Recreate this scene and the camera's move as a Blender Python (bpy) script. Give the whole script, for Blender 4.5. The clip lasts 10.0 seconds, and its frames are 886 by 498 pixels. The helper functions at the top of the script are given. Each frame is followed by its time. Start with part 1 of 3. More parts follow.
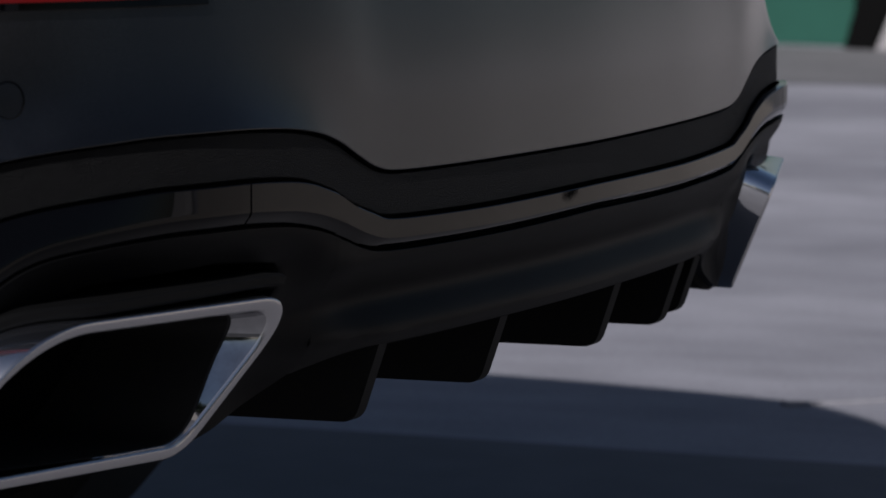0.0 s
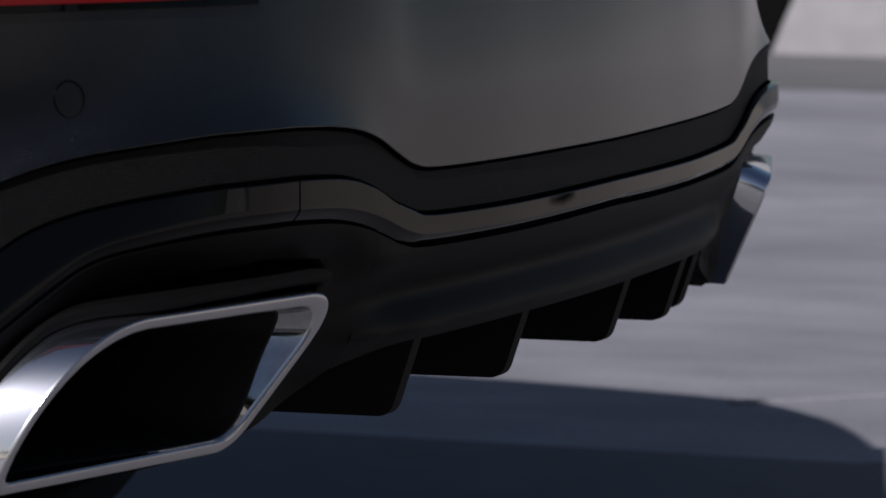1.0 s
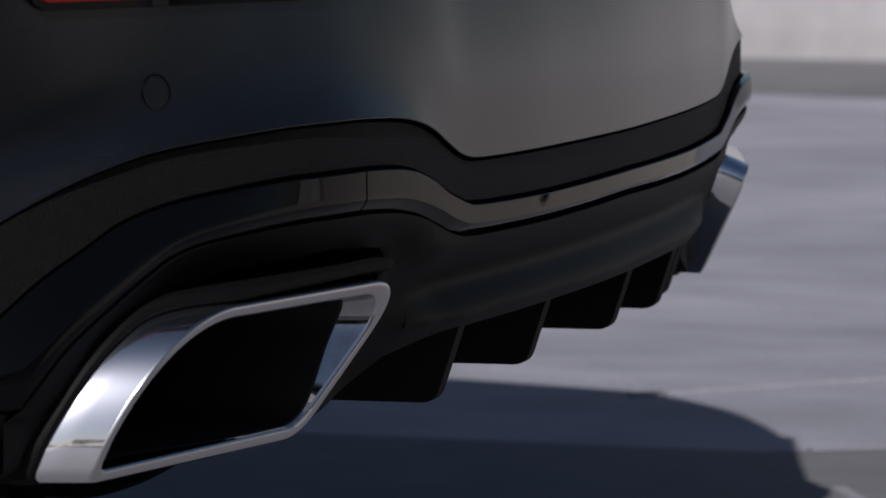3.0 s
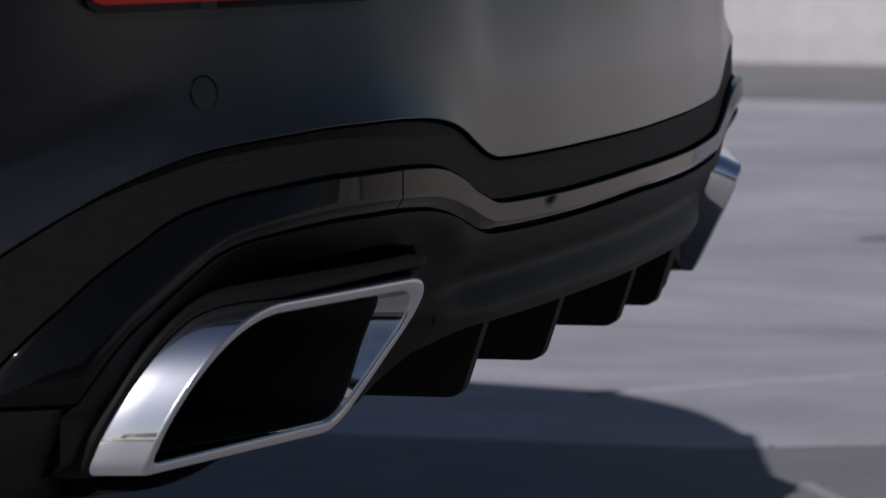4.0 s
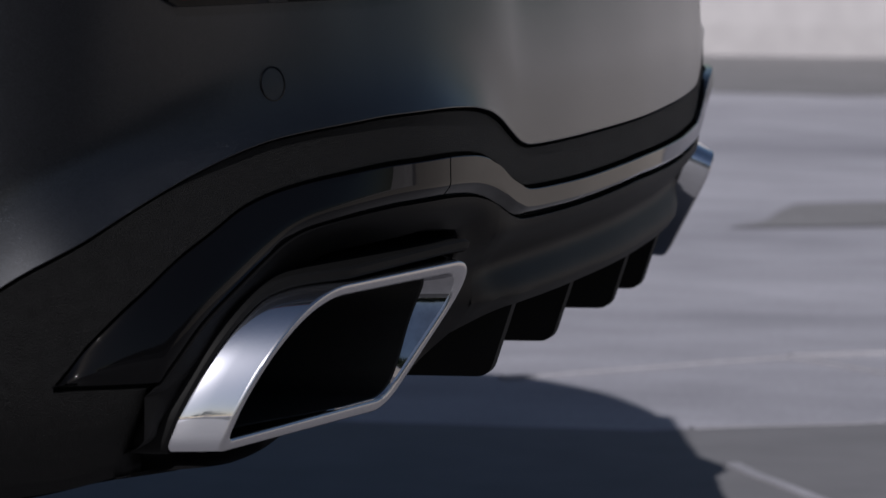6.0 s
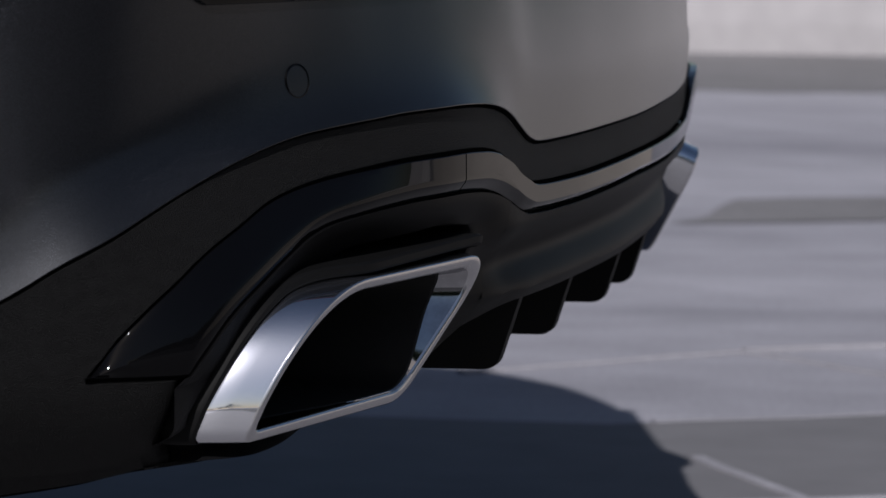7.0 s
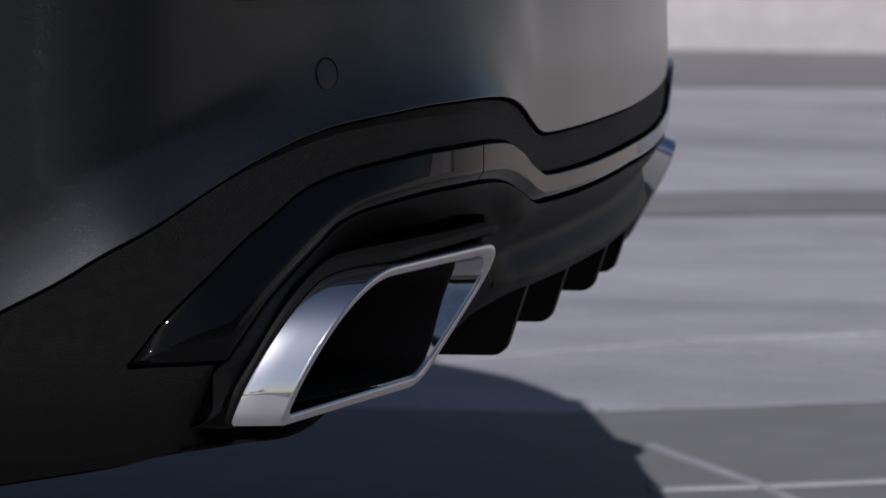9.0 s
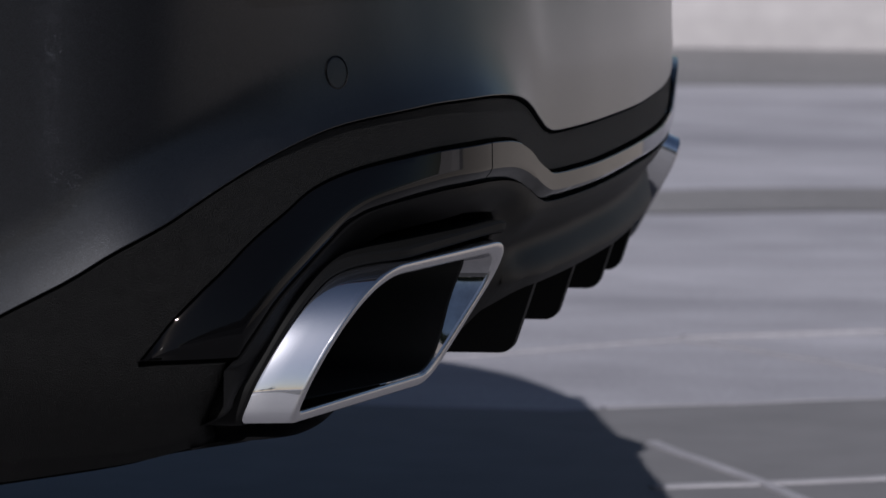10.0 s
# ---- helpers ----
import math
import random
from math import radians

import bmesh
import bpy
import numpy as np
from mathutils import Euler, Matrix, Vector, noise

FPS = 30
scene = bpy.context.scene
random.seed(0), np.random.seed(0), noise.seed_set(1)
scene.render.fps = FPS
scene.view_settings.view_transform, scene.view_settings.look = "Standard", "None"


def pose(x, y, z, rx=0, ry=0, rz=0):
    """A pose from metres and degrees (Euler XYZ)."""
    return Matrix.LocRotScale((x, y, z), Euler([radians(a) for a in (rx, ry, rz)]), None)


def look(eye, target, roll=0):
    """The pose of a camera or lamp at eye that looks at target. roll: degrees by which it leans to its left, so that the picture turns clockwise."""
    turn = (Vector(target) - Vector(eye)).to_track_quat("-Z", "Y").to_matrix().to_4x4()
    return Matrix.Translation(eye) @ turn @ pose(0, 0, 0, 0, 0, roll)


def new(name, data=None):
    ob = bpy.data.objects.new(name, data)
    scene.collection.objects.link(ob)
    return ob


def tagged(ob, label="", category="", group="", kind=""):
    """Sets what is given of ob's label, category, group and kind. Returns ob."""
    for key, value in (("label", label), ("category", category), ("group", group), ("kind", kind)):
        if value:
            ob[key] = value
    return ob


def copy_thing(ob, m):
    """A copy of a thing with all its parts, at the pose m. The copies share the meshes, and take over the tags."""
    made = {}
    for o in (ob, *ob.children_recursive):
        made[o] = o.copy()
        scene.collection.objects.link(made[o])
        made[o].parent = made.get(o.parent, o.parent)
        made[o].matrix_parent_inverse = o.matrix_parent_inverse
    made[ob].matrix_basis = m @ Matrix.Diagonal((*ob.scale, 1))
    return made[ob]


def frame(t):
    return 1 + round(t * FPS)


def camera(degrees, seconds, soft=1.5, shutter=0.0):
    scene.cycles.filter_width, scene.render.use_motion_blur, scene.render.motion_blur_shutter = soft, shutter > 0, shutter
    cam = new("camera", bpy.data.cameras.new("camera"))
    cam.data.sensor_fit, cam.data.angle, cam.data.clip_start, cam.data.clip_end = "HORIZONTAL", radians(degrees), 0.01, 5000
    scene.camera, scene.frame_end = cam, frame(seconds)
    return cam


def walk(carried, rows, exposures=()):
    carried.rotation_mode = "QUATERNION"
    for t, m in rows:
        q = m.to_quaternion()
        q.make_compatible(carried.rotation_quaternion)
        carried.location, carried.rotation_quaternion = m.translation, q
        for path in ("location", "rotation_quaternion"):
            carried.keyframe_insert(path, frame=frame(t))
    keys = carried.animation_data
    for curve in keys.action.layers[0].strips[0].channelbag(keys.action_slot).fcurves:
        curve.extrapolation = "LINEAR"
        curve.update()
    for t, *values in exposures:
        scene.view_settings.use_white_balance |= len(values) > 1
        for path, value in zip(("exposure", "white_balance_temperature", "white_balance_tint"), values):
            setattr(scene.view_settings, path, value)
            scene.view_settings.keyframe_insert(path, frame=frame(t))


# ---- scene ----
cam = camera(10.6, 10.0)
PATH = [
    (0, (-3.408, -1.213, 0.83), (-1.552, -0.494, 0.635), 0.8),
    (0.5, (-3.452, -1.165, 0.829), (-1.585, -0.473, 0.634), 0.7),
    (1, (-3.496, -1.116, 0.825), (-1.62, -0.452, 0.634), 0.6),
    (1.5, (-3.52, -1.064, 0.826), (-1.634, -0.427, 0.633), 0.5),
    (2, (-3.559, -1.017, 0.816), (-1.664, -0.408, 0.63), 0.2),
    (2.5, (-3.589, -0.976, 0.817), (-1.686, -0.39, 0.63), 0.2),
    (4, (-3.718, -0.856, 0.819), (-1.795, -0.339, 0.633), 0.2),
    (4.5, (-3.76, -0.822, 0.822), (-1.832, -0.325, 0.635), 0.2),
    (5, (-3.803, -0.781, 0.821), (-1.869, -0.308, 0.634), 0.1),
    (5.5, (-3.847, -0.743, 0.823), (-1.908, -0.294, 0.635), 0.1),
    (6, (-3.89, -0.709, 0.825), (-1.946, -0.28, 0.636), 0.2),
    (7.5, (-3.994, -0.611, 0.83), (-2.039, -0.24, 0.639), 0.4),
    (8, (-4.027, -0.588, 0.83), (-2.068, -0.231, 0.639), 0.4),
    (8.5, (-4.049, -0.567, 0.831), (-2.089, -0.223, 0.64), 0.4),
    (9, (-4.074, -0.55, 0.832), (-2.111, -0.215, 0.64), 0.4),
    (9.5, (-4.082, -0.541, 0.832), (-2.119, -0.21, 0.64), 0.4),
    (10, (-4.085, -0.54, 0.833), (-2.122, -0.208, 0.64), 0.4),
]
walk(cam, [(t, look(e, g, r)) for t, e, g, r in PATH],
     exposures=[(0.0, -0.63, 6200, 13), (2.0, -0.52, 6200, 13), (4.0, -0.42, 6200, 13), (6.0, -0.37, 6200, 13), (10.0, -0.34, 6200, 13)])
cam.data.dof.use_dof = True
cam.data.dof.focus_distance = 3.45
cam.data.dof.aperture_fstop = 18.0

# ---- world, sun ----
SUN_TO = Vector((-1.30, -0.13, 1.0)).normalized()
world = bpy.data.worlds.new("sky")
scene.world = world
world.use_nodes = True
wn = world.node_tree.nodes
sky = wn.new("ShaderNodeTexSky")
sky.sky_type = "NISHITA"
sky.sun_disc = False
sky.altitude, sky.air_density, sky.dust_density = 1500, 1.1, 4.5
sky.sun_elevation = math.asin(SUN_TO.z)
sky.sun_rotation = math.atan2(SUN_TO.x, SUN_TO.y)
wn["Background"].inputs["Strength"].default_value = 0.05
world.node_tree.links.new(sky.outputs[0], wn["Background"].inputs["Color"])
sun_data = bpy.data.lights.new("sun", "SUN")
sun_data.energy, sun_data.angle, sun_data.color = 5.0, radians(0.5), (1.0, 0.96, 0.92)
sun = new("sun", sun_data)
sun.matrix_world = look(SUN_TO * 30, (0, 0, 0))


# ---- materials ----
def material(name, colour, rough=0.5, metal=0.0, coat=0.0, coat_rough=0.03, grain=0.0, grain_scale=40.0,
             bump=0.0, bump_scale=200.0, rough_var=0.0, specular=0.5):
    """Principled surface with two scales of noise in colour and roughness, and a fine relief."""
    m = bpy.data.materials.new(name)
    m.use_nodes = True
    nt = m.node_tree
    n, l = nt.nodes, nt.links
    p = n["Principled BSDF"]
    p.inputs["Base Color"].default_value = (*colour, 1)
    p.inputs["Roughness"].default_value = rough
    p.inputs["Metallic"].default_value = metal
    p.inputs["Coat Weight"].default_value = coat
    p.inputs["Coat Roughness"].default_value = coat_rough
    p.inputs["Specular IOR Level"].default_value = specular
    tc = n.new("ShaderNodeTexCoord")
    if grain:
        big, small = n.new("ShaderNodeTexNoise"), n.new("ShaderNodeTexNoise")
        big.inputs["Scale"].default_value, small.inputs["Scale"].default_value = grain_scale / 12, grain_scale
        big.inputs["Detail"].default_value = small.inputs["Detail"].default_value = 5
        add = n.new("ShaderNodeMath")
        add.operation = "ADD"
        ramp = n.new("ShaderNodeMapRange")
        ramp.inputs["From Min"].default_value, ramp.inputs["From Max"].default_value = 0.6, 1.4
        ramp.inputs["To Min"].default_value, ramp.inputs["To Max"].default_value = 1 - grain, 1 + grain
        mix = n.new("ShaderNodeVectorMath")
        mix.operation = "SCALE"
        mix.inputs[0].default_value = colour
        for t in (big, small):
            l.new(tc.outputs["Object"], t.inputs["Vector"])
        l.new(big.outputs["Fac"], add.inputs[0])
        l.new(small.outputs["Fac"], add.inputs[1])
        l.new(add.outputs[0], ramp.inputs["Value"])
        l.new(ramp.outputs[0], mix.inputs["Scale"])
        l.new(mix.outputs[0], p.inputs["Base Color"])
        if rough_var:
            rr = n.new("ShaderNodeMapRange")
            rr.inputs["To Min"].default_value, rr.inputs["To Max"].default_value = rough - rough_var, rough + rough_var
            l.new(big.outputs["Fac"], rr.inputs["Value"])
            l.new(rr.outputs[0], p.inputs["Roughness"])
    if bump:
        bn, bp = n.new("ShaderNodeTexNoise"), n.new("ShaderNodeBump")
        bn.inputs["Scale"].default_value, bn.inputs["Detail"].default_value = bump_scale, 3
        bp.inputs["Strength"].default_value, bp.inputs["Distance"].default_value = bump, 0.002
        l.new(tc.outputs["Object"], bn.inputs["Vector"])
        l.new(bn.outputs["Fac"], bp.inputs["Height"])
        l.new(bp.outputs[0], p.inputs["Normal"])
    return m


def flake_paint(name, colour):
    """Dark metallic car paint: flakes under a clear coat."""
    m = material(name, colour, rough=0.32, metal=0.75, coat=0.70, coat_rough=0.24, specular=0.2)
    nt = m.node_tree
    n, l = nt.nodes, nt.links
    p = n["Principled BSDF"]
    tc, vo = n.new("ShaderNodeTexCoord"), n.new("ShaderNodeTexVoronoi")
    vo.inputs["Scale"].default_value = 1500
    l.new(tc.outputs["Object"], vo.inputs["Vector"])
    mr = n.new("ShaderNodeMapRange")
    mr.inputs["To Min"].default_value, mr.inputs["To Max"].default_value = 0.75, 1.3
    sc = n.new("ShaderNodeVectorMath")
    sc.operation = "SCALE"
    sc.inputs[0].default_value = colour
    sep = n.new("ShaderNodeSeparateColor")
    l.new(vo.outputs["Color"], sep.inputs[0])
    l.new(sep.outputs[0], mr.inputs["Value"])
    l.new(mr.outputs[0], sc.inputs["Scale"])
    l.new(sc.outputs[0], p.inputs["Base Color"])
    bp = n.new("ShaderNodeBump")
    bp.inputs["Strength"].default_value, bp.inputs["Distance"].default_value = 0.55, 0.0002
    l.new(sep.outputs[1], bp.inputs["Height"])
    l.new(bp.outputs[0], p.inputs["Normal"])
    return m


PAINT = flake_paint("gunmetal paint", (0.013, 0.0145, 0.018))
CLAD = material("grained black plastic", (0.0045, 0.0045, 0.0047), rough=0.54, grain=0.6, grain_scale=1600, bump=1.0, bump_scale=1250, specular=0.14)
GLOSS = material("gloss black", (0.002, 0.002, 0.0024), rough=0.02, specular=0.2)
DIFF = material("satin black plastic", (0.0045, 0.0045, 0.005), rough=0.48, grain=0.12, grain_scale=300, bump=0.08, bump_scale=1200, specular=0.08)
BLACK = material("black void plastic", (0.004, 0.004, 0.004), rough=0.9, specular=0.1)
FIN = material("matt black fin plastic", (0.004, 0.004, 0.0042), rough=0.6, specular=0.12, grain=0.2, grain_scale=300)
CHROME = material("chrome", (0.90, 0.90, 0.93), rough=0.045, metal=1.0)
nt = CHROME.node_tree      # faint rough blue-tinted lobe over the mirror finish, added to spread sun glow
glow, blend = nt.nodes.new("ShaderNodeBsdfAnisotropic"), nt.nodes.new("ShaderNodeMixShader")
glow.inputs["Color"].default_value, glow.inputs["Roughness"].default_value = (0.84, 0.88, 1.0, 1), 0.36
blend.inputs[0].default_value = 0.16
nt.links.new(nt.nodes["Principled BSDF"].outputs[0], blend.inputs[1])
nt.links.new(glow.outputs[0], blend.inputs[2])
nt.links.new(blend.outputs[0], nt.nodes["Material Output"].inputs["Surface"])
# chrome with its colour darkened to imitate the dark reflections inside the throat
THROAT = material("darkened chrome", (0.48, 0.48, 0.50), rough=0.06, metal=1.0, grain=0.2, grain_scale=150)
RIMM = material("brushed chrome edge", (0.72, 0.71, 0.73), rough=0.24, metal=1.0)
SOOT = material("sooty steel", (0.006, 0.006, 0.006), rough=0.7, metal=0.2, grain=0.4, grain_scale=120)
RED = material("red lamp lens", (0.16, 0.004, 0.005), rough=0.12, specular=0.25)
GLASS = material("dark glass", (0.005, 0.006, 0.007), rough=0.04, coat=1.0)
RUBBER = material("tyre rubber", (0.018, 0.018, 0.018), rough=0.8, grain=0.3, grain_scale=200)
ALLOY = material("alloy", (0.35, 0.35, 0.36), rough=0.3, metal=1.0)


def ground_material():
    m = bpy.data.materials.new("worn concrete lot")
    m.use_nodes = True
    nt = m.node_tree
    n, l = nt.nodes, nt.links
    p = n["Principled BSDF"]
    tc = n.new("ShaderNodeTexCoord")

    def noise_tex(scale, stretch, detail=6):
        mp, t = n.new("ShaderNodeMapping"), n.new("ShaderNodeTexNoise")
        mp.inputs["Scale"].default_value = stretch
        t.inputs["Scale"].default_value, t.inputs["Detail"].default_value = scale, detail
        l.new(tc.outputs["Object"], mp.inputs["Vector"])
        l.new(mp.outputs[0], t.inputs["Vector"])
        return t
    a = noise_tex(0.9, (1.0, 0.35, 1))
    b = noise_tex(6.0, (1.0, 0.6, 1))
    c = noise_tex(90.0, (1, 1, 1), 3)
    r1 = n.new("ShaderNodeValToRGB")
    r1.color_ramp.elements[0].position, r1.color_ramp.elements[1].position = 0.36, 0.66
    r1.color_ramp.elements[0].color = (0.262, 0.258, 0.288, 1)
    r1.color_ramp.elements[1].color = (0.390, 0.383, 0.422, 1)
    l.new(a.outputs["Fac"], r1.inputs["Fac"])
    last = r1.outputs[0]
    for t, k in ((b, 0.14), (c, 0.10)):
        mr, sc = n.new("ShaderNodeMapRange"), n.new("ShaderNodeVectorMath")
        mr.inputs["From Min"].default_value, mr.inputs["From Max"].default_value = 0.3, 0.7
        mr.inputs["To Min"].default_value, mr.inputs["To Max"].default_value = 1 - k, 1 + k
        sc.operation = "SCALE"
        l.new(t.outputs["Fac"], mr.inputs["Value"])
        l.new(last, sc.inputs[0])
        l.new(mr.outputs[0], sc.inputs["Scale"])
        last = sc.outputs[0]
    l.new(last, p.inputs["Base Color"])
    p.inputs["Roughness"].default_value = 0.75
    bp = n.new("ShaderNodeBump")
    bp.inputs["Strength"].default_value, bp.inputs["Distance"].default_value = 0.3, 0.003
    l.new(c.outputs["Fac"], bp.inputs["Height"])
    l.new(bp.outputs[0], p.inputs["Normal"])
    return m


GROUND = ground_material()
WALLM = material("pale concrete", (0.345, 0.33, 0.335), rough=0.85, grain=0.13, grain_scale=12, bump=0.4, bump_scale=120)
GREENM = material("green painted metal", (0.016, 0.098, 0.068), rough=0.45, grain=0.12, grain_scale=8)
DARKM = material("plain black", (0.003, 0.003, 0.003), rough=0.9, specular=0.1)
SEAM = material("pale joint filler", (0.285, 0.28, 0.305), rough=0.8, grain=0.2, grain_scale=60)
DARKER_GROUND = material("darker ground patch", (0.185, 0.180, 0.185), rough=0.85, grain=0.2, grain_scale=30)
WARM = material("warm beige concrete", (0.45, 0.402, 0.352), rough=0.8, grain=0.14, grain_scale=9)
SHADE_SLAB = material("shadow-darkened concrete", (0.152, 0.149, 0.157), rough=0.8, grain=0.16, grain_scale=9)
# for dark ground out of view, seen only as reflection
UNSEEN_DARK = material("dark asphalt", (0.045, 0.045, 0.047), rough=0.9, grain=0.3, grain_scale=40, specular=0.2)
LEAF = material("dark foliage", (0.035, 0.055, 0.025), rough=0.7, grain=0.4, grain_scale=3)
BARK = material("bark", (0.08, 0.06, 0.045), rough=0.9, grain=0.3, grain_scale=20)


# ---- mesh helpers ----
def part(name, bm, mat, parent=None, label="", smooth=True):
    me = bpy.data.meshes.new(name)
    bmesh.ops.recalc_face_normals(bm, faces=bm.faces)
    for e in bm.edges:
        if len(e.link_faces) == 2 and e.calc_face_angle() > 0.45:
            e.smooth = False
    bm.to_mesh(me)
    bm.free()
    me.materials.append(mat)
    if smooth:
        me.polygons.foreach_set("use_smooth", [True] * len(me.polygons))
    ob = new(name, me)
    if parent is not None:
        ob.parent = parent
    if label:
        ob["label"] = label
    return ob


def box(bm, x0, y0, z0, x1, y1, z1, bevel=0.0):
    r = bmesh.ops.create_cube(bm, size=1.0, matrix=Matrix.LocRotScale(
        ((x0 + x1) / 2, (y0 + y1) / 2, (z0 + z1) / 2), None, (abs(x1 - x0), abs(y1 - y0), abs(z1 - z0))))
    if bevel:
        es = {e for v in r["verts"] for e in v.link_edges}
        bmesh.ops.bevel(bm, geom=list(es), offset=bevel, segments=2, affect="EDGES", profile=0.5)
    return bm


def pchip(xs, ys, q, level=False):
    """Smooth curve through points that never overshoots them; level: it starts flat."""
    xs, ys, q = np.array(xs, float), np.array(ys, float), np.asarray(q, float)
    h = np.diff(xs)
    d = np.diff(ys) / h
    m = np.zeros_like(ys)
    for i in range(1, len(xs) - 1):
        if d[i - 1] * d[i] > 0:
            w1, w2 = 2 * h[i] + h[i - 1], h[i] + 2 * h[i - 1]
            m[i] = (w1 + w2) / (w1 / d[i - 1] + w2 / d[i])
    m[0], m[-1] = 0 if level else d[0], d[-1]
    k = np.clip(np.searchsorted(xs, q) - 1, 0, len(xs) - 2)
    t = (q - xs[k]) / h[k]
    return ((2 * t**3 - 3 * t**2 + 1) * ys[k] + (t**3 - 2 * t**2 + t) * h[k] * m[k]
            + (3 * t**2 - 2 * t**3) * ys[k + 1] + (t**3 - t**2) * h[k] * m[k + 1])


def soft(a, b, v):
    t = min(1.0, max(0.0, (v - a) / (b - a)))
    return t * t * (3 - 2 * t)


# ---- the bumper's skin: u runs outwards from the car's centre line, z upwards; the corner is squarer low down ----
U = [0, .2, .378, .58, .70, .78, .86, .935, 1.0, 1.2, 1.5]
HI = [(0, -.018), (.2, -.0125), (.378, 0), (.58, .019), (.70, .056), (.78, .10), (.86, .15), (.932, .215), (.962, .285), (.985, .48), (.99, .78)]
LO = [(0, -.018), (.2, -.0125), (.378, 0), (.58, .017), (.715, .05), (.80, .082), (.878, .125), (.922, .18), (.958, .28), (.985, .48), (.99, .78)]
UU = np.linspace(0, 1.5, 601)
HX, HY, LX, LY = (pchip(U, [p[i] for p in tab], UU, level=i == 1) for tab in (HI, LO) for i in (0, 1))
for tab in (HX, HY, LX, LY):      # a little rounding of the plan
    for _ in range(60):
        tab[1:-1] = tab[1:-1] * 0.5 + (tab[:-2] + tab[2:]) * 0.25


def skin(u, z, off=0.0):
    """Point of the bumper's skin, u > 0 on the car's left half; off moves it into the car."""
    side, u = (-1.0, -u) if u < 0 else (1.0, u)
    w = soft(0, 0.15, 0.60 - z)
    x = np.interp(u, UU, HX) * (1 - w) + np.interp(u, UU, LX) * w
    y = np.interp(u, UU, HY) * (1 - w) + np.interp(u, UU, LY) * w
    e = 0.004
    dx = np.interp(u + e, UU, HX) * (1 - w) + np.interp(u + e, UU, LX) * w - x
    dy = np.interp(u + e, UU, HY) * (1 - w) + np.interp(u + e, UU, LY) * w - y
    k = math.hypot(dx, dy) or 1.0
    # inward normal
    return Vector((-side * (x - off * dy / k), y + off * dx / k, z))


LINE_A = ([0, .19, .33, .378, .40, .43, .455, .48, .508, .54, .60, .66, .715, .77, .80, .822, .845, .87, .914, .954, .98, 1.01, 1.10, 1.20],
          [.5598, .5604, .5615, .5630, .5665, .5768, .5866, .5935, .598, .6010, .6032, .6028, .5995, .5935, .587, .580, .571, .559, .536, .515, .494, .473, .42, .375])
LINE_B = ([0, .19, .33, .385, .41, .436, .461, .48, .50, .53, .59, .65, .715, .745, .772, .80, .828, .857, .886, .914, .936, .951],
          [.5298, .5289, .5305, .5327, .5385, .5455, .555, .560, .5645, .568, .5703, .5700, .5662, .5630, .5582, .5500, .5355, .5205, .5020, .4840, .4645, .4395])
LINE_C = ([0, .19, .33, .39, .415, .444, .489, .53, .59, .64, .68, .717, .745, .765, .785, .81, .845, .87, .885],
          [.509, .507, .508, .510, .514, .522, .532, .537, .5395, .5393, .5375, .5343, .5305, .5245, .5140, .4992, .4765, .4535, .438])
LINE_D = ([0, .36, .44, .50, .55, .60, .70, .835, .885, .94, 1.01, 1.2], [.439, .439, .430, .412, .397, .3885, .381, .376, .3715, .361, .345, .318])


def line(tab, u):
    return float(pchip(tab[0], tab[1], [abs(u)])[0])


def strip(bm, us, lo, hi, rows, off, mirror=False, lip=0.007, gap=0.0013, ends=True, edges=(True, True)):
    """A panel between two lines over the skin; its rim rolls inwards into the joint. off(u, z, v) is its own relief."""
    vs = [(i / rows, 0) for i in range(rows + 1)]
    if edges[0]:
        vs = [(0.0, 2), (0.0, 1)] + vs
    if edges[1]:
        vs = vs + [(1.0, 1), (1.0, 2)]
    s = 1 if not mirror else -1
    grid = []
    n = len(us)
    cols = [(u, 0) for u in us]
    if ends:
        cols = [(us[0], 2), (us[0], 1)] + cols + [(us[-1], 1), (us[-1], 2)]
    for u, cd in cols:
        a, b = lo(u) + gap * edges[0], hi(u) - gap * edges[1]
        b = max(b, a + 0.0004)
        col = []
        for v, rd in vs:
            d = max(cd, rd)
            trim = min(0.0006, (b - a) * 0.3)
            vv = a + trim * edges[0] + (b - a - trim * (edges[0] + edges[1])) * v
            if rd >= 1:
                vv = a if v == 0 else b
            push = {0: 0.0, 1: 0.0004, 2: lip}[d]
            p = skin(u, vv, off(u, vv, v) + push)
            col.append(bm.verts.new((p.x * s, p.y, p.z)))
        grid.append(col)
    for i in range(len(grid) - 1):
        for j in range(len(vs) - 1):
            q = (grid[i][j], grid[i + 1][j], grid[i + 1][j + 1], grid[i][j + 1])
            bm.faces.new(q if s > 0 else q[::-1])
    return bm


def steps(a, b, n):
    return [a + (b - a) * i / n for i in range(n + 1)]


def across(us):
    """The run of u from one side of the car to the other."""
    return [-u for u in us[:0:-1]] + us


# ---- ground and surroundings ----
bm = bmesh.new()
r = 2500
bmesh.ops.create_grid(bm, x_segments=40, y_segments=40, size=r)
tagged(part("ground", bm, GROUND, smooth=False), "worn pale grey concrete parking lot with stains", "ground", kind="structure")


